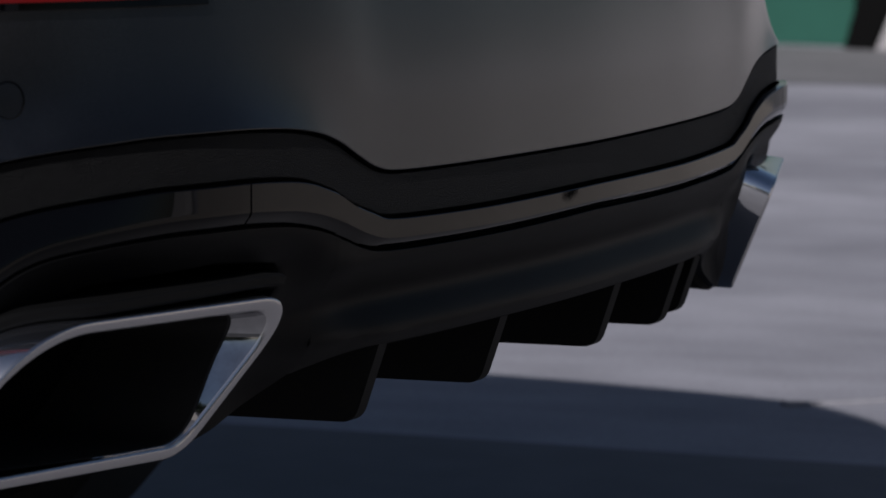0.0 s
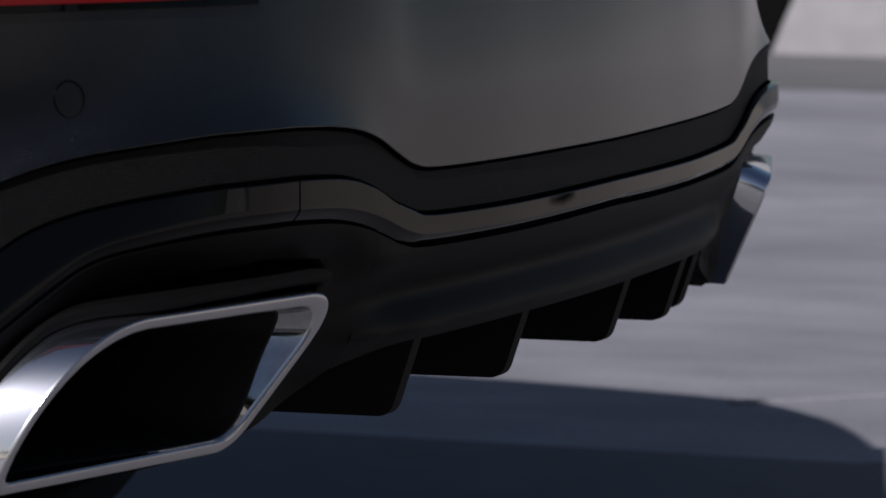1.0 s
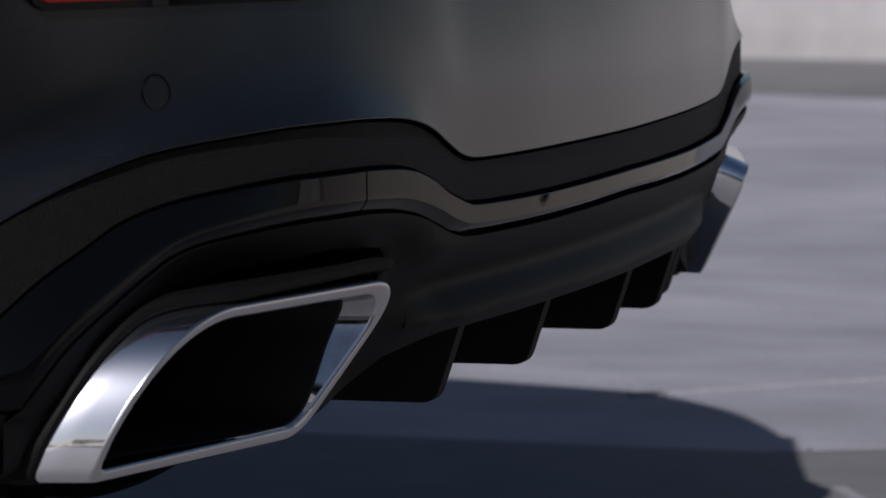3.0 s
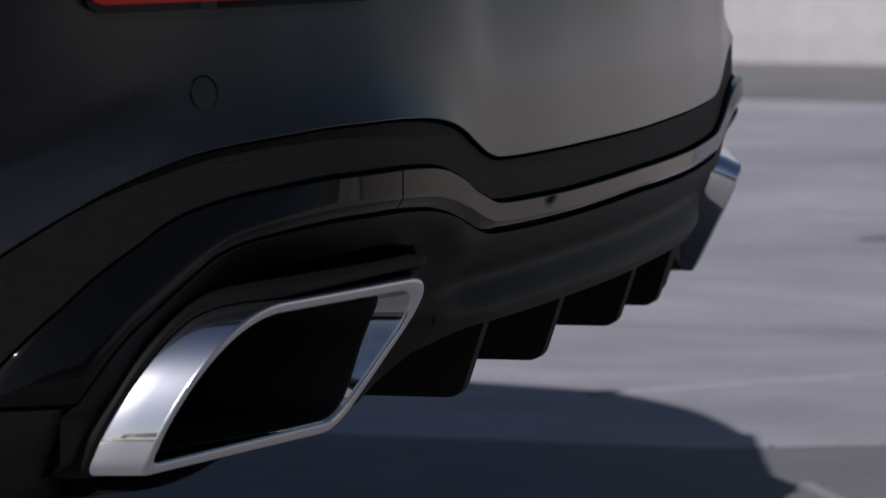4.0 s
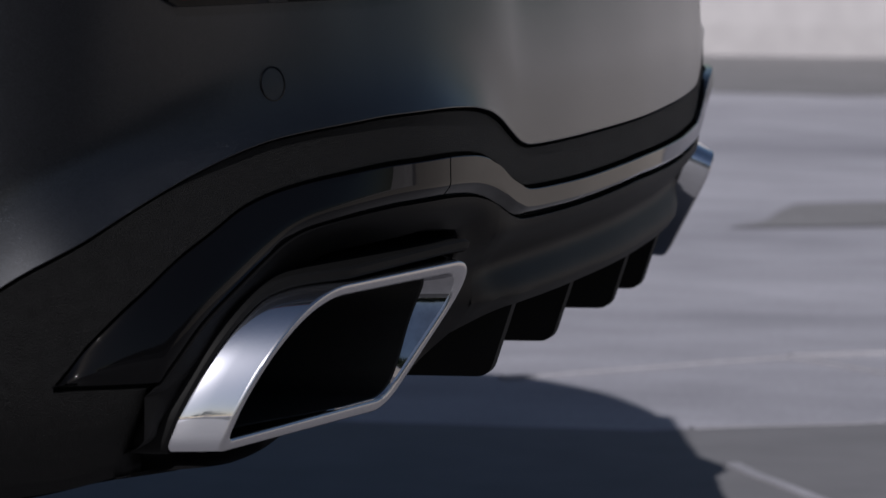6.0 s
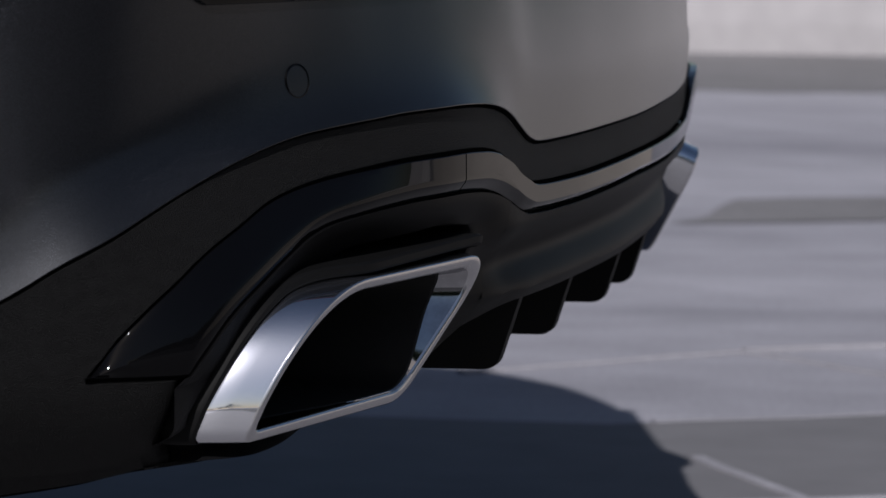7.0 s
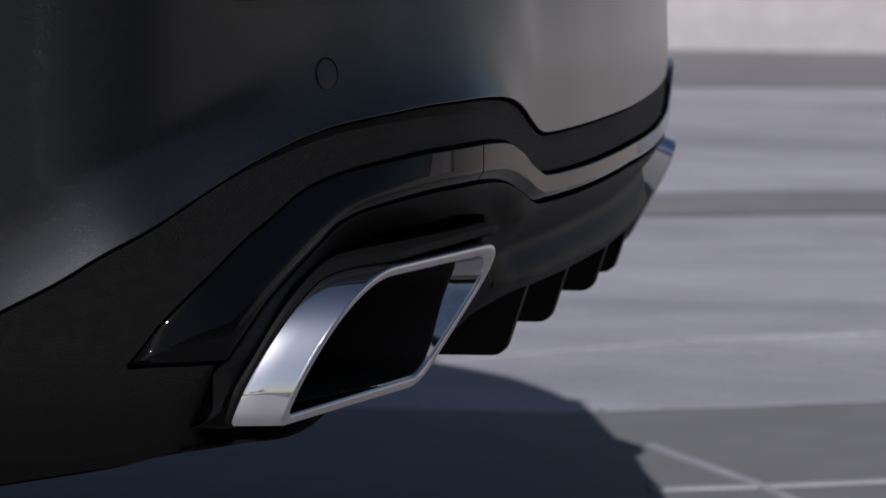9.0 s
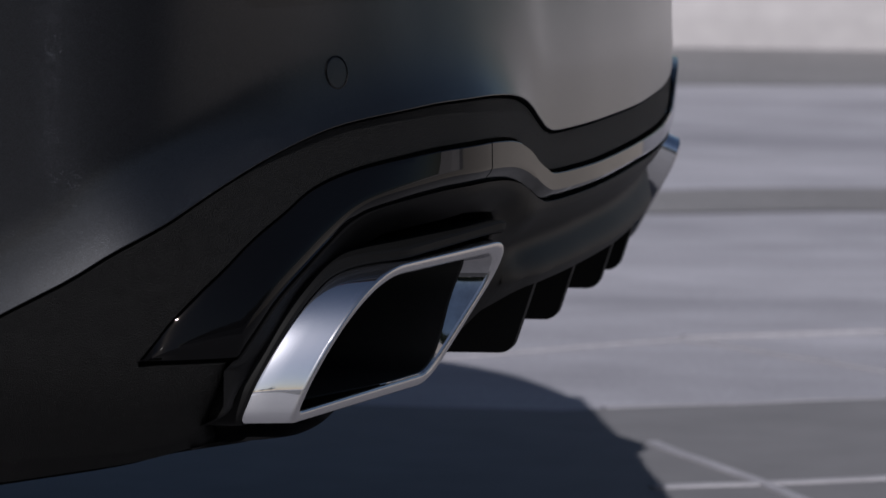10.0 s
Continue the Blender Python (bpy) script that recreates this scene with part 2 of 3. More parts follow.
def flat_strip(name, pts, width, mat, label, z=0.004):
    bm = bmesh.new()
    rows = []
    for i, (x, y) in enumerate(pts):
        a, b = pts[max(0, i - 1)], pts[min(len(pts) - 1, i + 1)]
        t = Vector((b[0] - a[0], b[1] - a[1], 0)).normalized()
        nrm = Vector((-t.y, t.x, 0)) * width * (0.5 + 0.15 * noise.noise((x * 3, y * 3, 1)))
        rows.append([bm.verts.new(Vector((x, y, zz)) + nrm * k) for k, zz in ((-1.15, 0.0005), (-1, z), (1, z), (1.15, 0.0005))])
    for a, b in zip(rows, rows[1:]):
        for j in range(3):
            bm.faces.new((a[j], b[j], b[j + 1], a[j + 1]))
    return tagged(part(name, bm, mat), label, "ground marking", kind="structure")


def wander(a, b, n=14, amp=0.01, seed=0.0):
    out = []
    d = Vector((b[0] - a[0], b[1] - a[1], 0))
    nrm = Vector((-d.y, d.x, 0)).normalized()
    for i in range(n + 1):
        k = i / n
        o = nrm * amp * noise.noise((k * 4, seed, 0.3))
        out.append((a[0] + d.x * k + o.x, a[1] + d.y * k + o.y))
    return out


for i, (a, b, w) in enumerate((((2.228, .307), (2.50, -.20), .016), ((3.06, .30), (2.60, -.16), .016), ((2.70, .66), (3.06, .30), .014),
                               ((1.90, .20), (1.40, -.06), .016), ((1.50, .15), (1.75, -.30), .014), ((3.06, .30), (3.75, -.9), .014))):
    flat_strip("ground_seam", wander(a, b, seed=i * 3.1), w, SEAM, "thin pale filled joint in the concrete", 0.004 + 0.0007 * i)


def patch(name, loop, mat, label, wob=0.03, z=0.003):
    """A thin flat patch on the ground with an uneven edge."""
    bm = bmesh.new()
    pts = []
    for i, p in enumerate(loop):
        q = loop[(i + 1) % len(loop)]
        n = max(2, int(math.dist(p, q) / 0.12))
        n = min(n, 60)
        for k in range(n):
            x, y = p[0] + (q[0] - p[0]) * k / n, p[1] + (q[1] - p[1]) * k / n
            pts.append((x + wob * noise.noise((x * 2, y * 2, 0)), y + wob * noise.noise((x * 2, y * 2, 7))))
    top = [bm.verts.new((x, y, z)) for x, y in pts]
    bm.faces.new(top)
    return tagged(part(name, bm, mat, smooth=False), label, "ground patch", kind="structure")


# slab round the car: its colour is darkened to deepen the cast shadow
patch("ground_patch", [(2.20, .36), (2.52, -.22), (3.1, -2.5), (-5.5, -6.0), (-5.5, 6.0), (2.0, 6.0)], SHADE_SLAB, "concrete slab round the car, darkened to deepen its shadow")
patch("ground_patch", [(5.15, .75), (5.30, .35), (5.45, -.6), (5.95, -.6), (5.85, .30), (5.75, .70)], DARKER_GROUND, "dark dried stain on the concrete", 0.12)
patch("ground_patch", [(9.3, -30), (9.3, 8), (11.16, 8), (11.16, -30)], DARKER_GROUND, "darker strip of ground along the barrier", 0.25)
# unseen warm ground, added to warm and brighten what paint and gloss strip reflect
patch("ground_patch", [(1.0, -.75), (9.2, -.75), (9.2, -14), (-.62, -14), (-.85, -2.4)], WARM, "unseen warm beige slab added to brighten the bumper reflections", 0.05, 0.0065)
# unseen dark ground, added to darken what the left paint and blade reflect
patch("ground_patch", [(-30, -22), (-.6, -22), (-1.0, -1.7), (-30, -1.7)], UNSEEN_DARK, "unseen dark ground added to darken the bumper reflections", 0.05, 0.009)
# concrete barrier with a tapered end
bm = bmesh.new()
prof = [(0.0, 0.0), (0.02, 0.10), (0.10, 0.30), (0.14, 0.95), (0.36, 0.95), (0.44, 0.0)]
ends = []
for y, lean in ((-40.0, 0.0), (2.97, -0.33)):
    ends.append([bm.verts.new((11.15 + x, y + lean * z, z)) for x, z in prof])
for j in range(len(prof)):
    k = (j + 1) % len(prof)
    bm.faces.new((ends[0][j], ends[0][k], ends[1][k], ends[1][j]))
bm.faces.new(ends[0])
bm.faces.new(ends[1])
tagged(part("barrier_wall", bm, WALLM, smooth=False), "long pale concrete barrier wall along the lot", "wall", kind="structure")
# black wedge, its colour standing in for shade at the barrier's end
bm = bmesh.new()
ends = []
for y, lean in ((2.99, -0.33), (3.09, -0.2)):
    ends.append([bm.verts.new((11.2 + x, y + lean * z, z)) for x, z in prof])
for j in range(len(prof)):
    k = (j + 1) % len(prof)
    bm.faces.new((ends[0][j], ends[0][k], ends[1][k], ends[1][j]))
bm.faces.new(ends[0])
bm.faces.new(ends[1])
tagged(part("shaded_end", bm, DARKM, smooth=False), "black wedge standing in for the barrier's shaded end", "buffer")
gate = tagged(new("green_gate"), "green painted metal gate standing on the ground", "gate")
for i in range(6):
    bm = bmesh.new()
    y0 = 3.10 + i * 0.9
    box(bm, 11.35, y0, 0.0, 11.41, y0 + 0.893, 0.95, 0.006)
    part("gate_panel", bm, GREENM, gate, smooth=False)

# ---- the car ----
car = tagged(new("car"), "dark gunmetal grey car with black bumper cladding and chrome exhaust tips", "car")


def paint_off(u, z, v):
    """Relief of the painted skin over the cladding line: it flares out to the line at the corners, stands steep at the centre."""
    d = max(0.0, z - line(LINE_A, min(abs(u), 1.2)))
    far_side = soft(.40, .60, -u) * (1 - 0.75 * soft(.66, .78, -u))
    u = abs(u)
    corner = soft(0.42, 0.64, u)
    wide = soft(.74, .90, u)
    ledge = (0.011 + 0.0035 * wide) * (1 - math.exp(-d / (0.020 + 0.032 * wide))) - 0.005 * (1 - soft(.80, .90, u))
    tuck = 0.03 * soft(0.70, 0.82, z) ** 1.5 * (1 - wide) - 0.18 * min(0.19, max(0.0, d - 0.05)) * wide * (1 - far_side)
    bulge = -0.05 * soft(0.70, 0.79, z) * soft(0.70, 0.84, u) * (1 - far_side) + 0.009 * far_side
    return bulge + corner * (ledge + 0.10 * d * (1 - soft(.66, .80, u)) + 0.02 * d) + (1 - corner) * (-0.001 + 0.02 * d + 0.30 * max(0, d - 0.05) ** 1.5) + tuck


def clad_off(u, z, v):
    """Flush, then tucked under towards the lower edge."""
    return 0.0015 + 0.005 * soft(.40, .60, -u) + 0.052 * max(0.0, (0.446 - z) / 0.07) ** 1.6


def gloss_off(u, z, v):
    """The gloss strip stands proud in its upper part and turns in below a soft crease."""
    lean = 0.0050 * soft(.62, .80, abs(u)) * v ** 1.5
    return -0.003 + lean + (0.0 if v > 0.28 else 0.006 * (0.28 - v) / 0.28)


def diff_off(u, z, v):
    """Hollow under the gloss strip, swept back out to the lower edge."""
    u = abs(u)
    fade = 1 - soft(0.40, 0.56, u)
    k = min(1.0, max(0.0, (0.508 - z) / 0.08))
    back = soft(0.42, 0.52, u) * (1 - soft(0.60, 0.80, u)) * soft(0.0, 0.03, line(LINE_C, u) - z)
    under = 0.040 * soft(0.0, 0.09, 0.50 - z) * soft(0.33, 0.60, u) * (1 - soft(0.66, 0.84, u))
    return 0.0015 + 0.014 * back + under + fade * (0.022 * soft(0, 0.48, k) - 0.010 * soft(0.36, 0.74, k) + 0.014 * max(0.0, (k - 0.74) / 0.26))


TOP = 0.80
bumper = new("rear_bumper")
bumper.parent = car
bm = bmesh.new()
strip(bm, across(steps(0, .36, 18) + steps(.365, .56, 39) + steps(.57, 1.0, 43) + steps(1.02, 1.2, 9)),
      lambda u: line(LINE_A, min(abs(u), 1.2)), lambda u: TOP, 26, paint_off)
part("bumper_skin", bm, PAINT, bumper, "gunmetal metallic painted bumper skin")
bm = bmesh.new()
strip(bm, across(steps(0, .36, 18) + steps(.365, .56, 39) + steps(.57, .951, 50)), lambda u: line(LINE_B, u), lambda u: line(LINE_A, u), 8, clad_off, ends=False)
for mirror in (False, True):
    low = steps(.866, .951, 24)
    high = steps(.951, 1.19, 40)
    strip(bm, high, lambda u: .4385, lambda u: line(LINE_A, u), 8, clad_off, mirror, ends=False, edges=(False, True))
    strip(bm, low, lambda u: line(LINE_D, u), lambda u: .4385, 12, lambda u, z, v: clad_off(u, z, v) + 0.05 * (1 - soft(.866, .908, u)) ** 2 * soft(.374, .408, z), mirror, ends=False)
    strip(bm, high, lambda u: line(LINE_D, u), lambda u: .4385, 12, clad_off, mirror, ends=False, edges=(True, False))
bmesh.ops.remove_doubles(bm, verts=bm.verts[:], dist=0.0006)
part("cladding_band", bm, CLAD, bumper, "grained matt black plastic cladding band")
for mirror in (False, True):
    bm = bmesh.new()
    strip(bm, steps(.5812, .884, 60) + steps(.887, .952, 20), lambda u: line(LINE_C, u) if u < .885 else .4395, lambda u: line(LINE_B, u), 9, gloss_off, mirror)
    part("gloss_blade", bm, GLOSS, bumper, "gloss black blade over the exhaust tip")
bm = bmesh.new()
strip(bm, across(steps(0, .36, 18) + steps(.365, .5790, 42)), lambda u: line(LINE_C, u), lambda u: line(LINE_B, u), 9, gloss_off)
part("gloss_strip", bm, GLOSS, bumper, "gloss black strip across the bumper")

# dark backing that closes the joints
bm = bmesh.new()
strip(bm, across(steps(0, 1.19, 100)), lambda u: line(LINE_C, min(abs(u), .885)) - 0.004, lambda u: .79, 12, lambda u, z, v: 0.011 + paint_off(u, z, v))
part("bumper_backing", bm, BLACK, bumper)

# diffuser: centre panel, and a panel round each exhaust opening
diffuser = new("diffuser")
diffuser.parent = car
bm = bmesh.new()
strip(bm, across(steps(0, .452, 40)), lambda u: line(LINE_D, u), lambda u: line(LINE_C, u), 18, diff_off, gap=0.0008, ends=False)
part("centre_panel", bm, DIFF, diffuser, "satin black lower diffuser panel")


def rounded(corners, radii, n=10):
    """Closed outline with rounded corners, in a plane."""
    out = []
    m = len(corners)
    for i in range(m):
        p, a, b = Vector(corners[i]), Vector(corners[i - 1]), Vector(corners[(i + 1) % m])
        da, db = (a - p).normalized(), (b - p).normalized()
        ang = da.angle(db)
        t = radii[i] / math.tan(ang / 2)
        t = min(t, (a - p).length * 0.49, (b - p).length * 0.49)
        p0, p1 = p + da * t, p + db * t
        for k in range(n + 1):
            s = k / n
            out.append(p0 * (1 - s) ** 2 + p * 2 * s * (1 - s) + p1 * s * s)
    return out


def even(loop, n):
    """The closed loop in n even steps."""
    pts = [Vector(p) for p in loop] + [Vector(loop[0])]
    acc = [0.0]
    for a, b in zip(pts, pts[1:]):
        acc.append(acc[-1] + (b - a).length)
    out, k = [], 0
    for i in range(n):
        s = acc[-1] * i / n
        while acc[k + 1] < s:
            k += 1
        f = (s - acc[k]) / max(1e-9, acc[k + 1] - acc[k])
        out.append(pts[k].lerp(pts[k + 1], f))
    return out


def by_angle(loop, c, n):
    """Where n rays from c meet the closed loop."""
    out = []
    m = len(loop)
    for i in range(n):
        a = 2 * math.pi * i / n
        d = Vector((math.cos(a), math.sin(a)))
        best = 0
        for j in range(m):
            p, q = Vector(loop[j]) - c, Vector(loop[(j + 1) % m]) - c
            e = q - p
            den = d.x * e.y - d.y * e.x
            if abs(den) < 1e-12:
                continue
            s = (p.x * e.y - p.y * e.x) / den
            t = (p.x * d.y - p.y * d.x) / den
            if s > 0 and -1e-6 <= t <= 1 + 1e-6:
                best = max(best, s)
        out.append(c + d * best)
    return out


OPEN = rounded([(.868, .3872), (.640, .3905), (.588, .3965), (.548, .440), (.517, .492), (.513, .5105), (.60, .5165), (.70, .5100), (.790, .482), (.874, .408)], [.006, .02, .01, .01, .01, .007, .05, .06, .05, .02], 8)
CENTRE = Vector((.715, .455))
outer = [(u, line(LINE_D, u)) for u in steps(.450, .898, 60)]
outer += [(.898, z) for z in steps(.40, .436, 6)]
outer += [(u, line(LINE_C, u)) for u in steps(.885, .450, 100)]
outer += [(.450, z) for z in steps(line(LINE_C, .450), line(LINE_D, .450), 10)]
N = 200
inner = by_angle(OPEN, CENTRE, N)
outer = by_angle(outer, CENTRE, N)
for mirror in (False, True):
    s = -1 if mirror else 1
    bm = bmesh.new()
    rings = []
    spec = [(-0.001, 0.008), (0.006, 0.0)] + [(k / 6, 0.0) for k in range(1, 6)] + [(0.985, 0.0), (1.0, 0.006)]
    for k, push in [(0.0, 0.09), (0.0, 0.03), (0.0, 0.004), (0.02, 0.001), (0.06, 0.0)] + spec[2:]:
        ring = []
        for a, b in zip(inner, outer):
            u, z = a.lerp(b, k)
            chamfer = 0.024 * (1 - k) * soft(.60, .76, u) + 0.02 * soft(0.0, 0.02, 0.402 - z) * soft(.62, .70, u) + 0.035 * soft(0.0, 0.025, 0.405 - z) * soft(.80, .88, u)
            p = skin(u, z, diff_off(u, z, 0) + chamfer + (0.0 if k > 0.9 and (u < 0.455 or (u > .86 and z < .4372)) else push))
            lift = 0.022 * soft(.66, .78, u) * soft(0.0, 0.02, 0.405 - z) if mirror else 0.0
            ring.append(bm.verts.new((p.x * s, p.y + lift, p.z + lift)))
        rings.append(ring)
    for r0, r1 in zip(rings, rings[1:]):
        for i in range(N):
            j = (i + 1) % N
            bm.faces.new((r0[i], r0[j], r1[j], r1[i]))
    bm.faces.new(rings[0])
    part("exhaust_surround", bm, DIFF, diffuser, "satin black surround with a deep recess over the exhaust tip")

# underside of the diffuser: rolled lower edge, then a plate that runs forward
bm = bmesh.new()
for s in (1, -1):
    prev = None
    for u in steps(0, 1.02, 80):
        z = line(LINE_D, u) + 0.001
        col = []
        lift = 0.022 * soft(.66, .78, u) if s < 0 else 0.0
        for dz, dy in ((0.0, 0.006), (-0.004, 0.012), (-0.003, 0.03), (0.006, 0.12), (0.0, 0.5)):
            mix = soft(.80, .92, u)
            p = skin(u, z, (1 - mix) * (diff_off(u, z, 0) + .034 * soft(.62, .76, u)) + mix * (clad_off(u, z, 0) + .004))
            col.append(bm.verts.new((p.x * s, p.y + dy + lift, p.z + dz + lift)))
        if prev:
            for j in range(len(col) - 1):
                bm.faces.new((prev[j], col[j], col[j + 1], prev[j + 1]))
        prev = col
part("under_panel", bm, BLACK, diffuser)

# upright fins below the diffuser
for x, back in ((-.343, 0), (-.098, 0), (.160, 0), (.329, .004), (.425, .020)):
    bm = bmesh.new()
    side = rounded([(.014 + back, .452), (.036 + back, .384), (.30, .381), (.42, .381), (.42, .452)], [.004, .014, .02, .01, .01], 6)
    a = [bm.verts.new((x - 0.008, p.x, p.y)) for p in side]
    b = [bm.verts.new((x + 0.008, p.x, p.y)) for p in side]
    bm.faces.new(a)
    bm.faces.new(b[::-1])
    for i in range(len(side)):
        j = (i + 1) % len(side)
        bm.faces.new((a[i], a[j], b[j], b[i]))
    part("fin", bm, FIN, diffuser, smooth=False)


# exhaust tips
def rim_point(x, z, depth=0.0, slant=0.20):
    y = 0.014 - slant * (x + 0.539) - 0.40 * (z - 0.488)
    return Vector((x, y + depth, z))


def exhaust_tip(mirror):
    s = -1 if mirror else 1
    slant, out_by = (0.28, 0.0065) if mirror else (0.20, 0.0)
    tip = new("exhaust_tip")
    tip.parent = car
    tip["label"] = "polished chrome trapezoid exhaust tip with a brushed rim"

    def outline(a, g, h, e, right, radii):
        """The tip's outline: a bowed outer side from the lower corner a to the top e, then the rounded inner corners."""
        a, g, h, e = Vector(a), Vector(g), Vector(h), Vector(e)
        bow = [a * (1 - t) ** 3 + g * 3 * t * (1 - t) ** 2 + h * 3 * t * t * (1 - t) + e * t ** 3 for t in steps(0, 1, 50)]
        loop = bow[11:]
        corners = rounded([tuple(e), *right, tuple(a), tuple(bow[12])], [.001, *radii, .001], 14)[15:]
        last = e
        for k in range(3):
            bend = corners[k * 15:k * 15 + 15]
            loop += [last.lerp(bend[0], i / 22) for i in range(1, 22)] + bend
            last = bend[-1]
        return loop
    out = outline((-.8465, .3885), (-.8475, .4150), (-.826, .4925), (-.740, .4930), ((-.5065, .4923), (-.5815, .3873)), (.027, .040, .015))
    inn = outline((-.8370, .3970), (-.8385, .4190), (-.8165, .4830), (-.735, .4845), ((-.523, .4830), (-.588, .3970)), (.020, .034, .008))
    high, low = ((-.488, .5070), (-.585, .3880)) if mirror else ((-.495, .5000), (-.577, .3880))
    far = outline((-.8580, .3880), (-.8620, .4140), (-.842, .4935), (-.752, .4950), (high, low), (.029, .040, .016))
    pipe = outline((-.8350, .3980), (-.8365, .4190), (-.8145, .4815), (-.735, .4830), ((-.541, .4820), (-.5885, .3975)), (.018, .034, .007))
    n = len(out)
    c = Vector((-.69, .44))

    def deep(q):
        """The throat is deepest at the top and on the outer side."""
        return 0.003 + 0.017 * soft(.398, .470, q.y) + 0.02 * soft(.65, .80, -q.x)

    def ring(bm, loop, depth, scale=1.0, shift=(0, 0)):
        vs = []
        for p in loop:
            q = c + (p - c) * scale + Vector(shift)
            w = rim_point(q.x, q.y, (depth(q) if callable(depth) else depth) - out_by, slant)
            vs.append(bm.verts.new((w.x * s, w.y, w.z)))
        return vs

    def bridge(bm, rs):
        for a, b in zip(rs, rs[1:]):
            for i in range(n):
                j = (i + 1) % n
                bm.faces.new((a[i], a[j], b[j], b[i]))
    bm = bmesh.new()
    bridge(bm, [ring(bm, [o.lerp(i, k) for o, i in zip(out, inn)], d) for k, d in
                ((0, .0026), (.04, .0014), (.13, .0005), (.28, .0), (.60, .0), (.78, .0006), (.92, .0018), (1, .0034))])
    part("rim", bm, RIMM, tip, "brushed chrome rim")
    bm = bmesh.new()
    bridge(bm, [ring(bm, out, 0.0026), ring(bm, [o.lerp(i, .5) for o, i in zip(out, far)], 0.018), ring(bm, far, 0.036), ring(bm, far, 0.09, 1.004, (-.004, 0))])
    part("sleeve", bm, CHROME, tip, "polished chrome outer sleeve")
    bm = bmesh.new()
    bridge(bm, [ring(bm, inn, 0.0034), ring(bm, [o.lerp(i, .4) for o, i in zip(inn, pipe)], lambda q: 0.002 + deep(q) * .45), ring(bm, pipe, deep)])
    part("throat", bm, THROAT, tip, "chrome inner throat")

    def collar_depth(q):
        inner = 1 - soft(.006, .030, -q.x - .509 - .72 * (.4915 - q.y))
        return 0.005 + 0.026 * max(inner, soft(.72, .80, -q.x))
    wide = [[c + Vector(((p.x - c.x) * (1 + .045 * k), (p.y - c.y) * (1 + (.14 if p.y > c.y else 0.0) * k))) for p in far] for k in (0.0, .25, .8, 1.0)]
    if not mirror:      # the other tip's collar lies behind its sleeve
        bm = bmesh.new()
        bridge(bm, [ring(bm, wide[0], lambda q: collar_depth(q) + .012), ring(bm, wide[0], lambda q: collar_depth(q) + .001), ring(bm, wide[1], collar_depth),
                    ring(bm, wide[2], lambda q: collar_depth(q) + .0015), ring(bm, wide[3], lambda q: collar_depth(q) + .005), ring(bm, wide[3], 0.10)])
        part("collar", bm, FIN, tip, "satin black collar round the sleeve")
    bm = bmesh.new()
    rs = [ring(bm, pipe, deep), ring(bm, pipe, lambda q: deep(q) + .001, 0.985), ring(bm, pipe, 0.20, 0.90)]
    bridge(bm, rs)
    bm.faces.new(rs[-1])
    part("pipe", bm, SOOT, tip, "soot black inner pipe")


exhaust_tip(False)
exhaust_tip(True)


# parking sensors
def parking_sensor(u, z, mirror):
    s = -1 if mirror else 1
    c = skin(u, z, paint_off(u, z, 0))
    cu, cz = skin(u + .01, z, paint_off(u + .01, z, 0)), skin(u, z + .01, paint_off(u, z + .01, 0))
    ex, ez = (c - cu).normalized(), (cz - c).normalized()
    ny = ex.cross(ez).normalized()
    if ny.y > 0:
        ny = -ny

    def disc(bm, rings, cap):
        n = 32
        prev = None
        for r, d in rings:
            vs = []
            for i in range(n):
                a = 2 * math.pi * i / n
                p = c + ex * r * math.cos(a) + ez * r * math.sin(a) + ny * d
                vs.append(bm.verts.new((p.x * s, p.y, p.z)))
            if prev:
                for i in range(n):
                    j = (i + 1) % n
                    bm.faces.new((prev[i], prev[j], vs[j], vs[i]))
            prev = vs
        if cap:
            bm.faces.new(prev)
        return bm
    ob = part("parking_sensor", disc(bmesh.new(), [(.0108, -.0006), (.0107, .0003), (.0103, .0005), (.004, .0006)], True), PAINT, bumper, "round painted parking sensor", False)
    part("sensor_ring", disc(bmesh.new(), [(.0121, -.0003), (.0119, .0008), (.0112, .0009), (.0108, -.0004)], False), GLOSS, ob, "thin dark ring", False)


for m in (False, True):
    parking_sensor(.770, .6307, m)


# low rear lamps
def rear_lamp(mirror):
    lamp = new("rear_lamp")
    lamp.parent = car
    lamp["label"] = "red lens rear lamp in a black frame"
    bm = bmesh.new()
    lo = lambda u: .689 + 0.03 * soft(.845, .872, u) ** 2
    strip(bm, steps(.66, .870, 40), lo, lambda u: .745, 8, lambda u, z, v: paint_off(-u if mirror else u, z, v) - 0.008, mirror, lip=0.01)
    part("lens", bm, RED, lamp)
    bm = bmesh.new()
    strip(bm, steps(.61, .876, 40), lambda u: lo(u) - .005, lambda u: .750, 8, lambda u, z, v: paint_off(-u if mirror else u, z, v) - 0.005, mirror, lip=0.01)
    part("lamp_frame", bm, GLOSS, lamp)


rear_lamp(False)
rear_lamp(True)


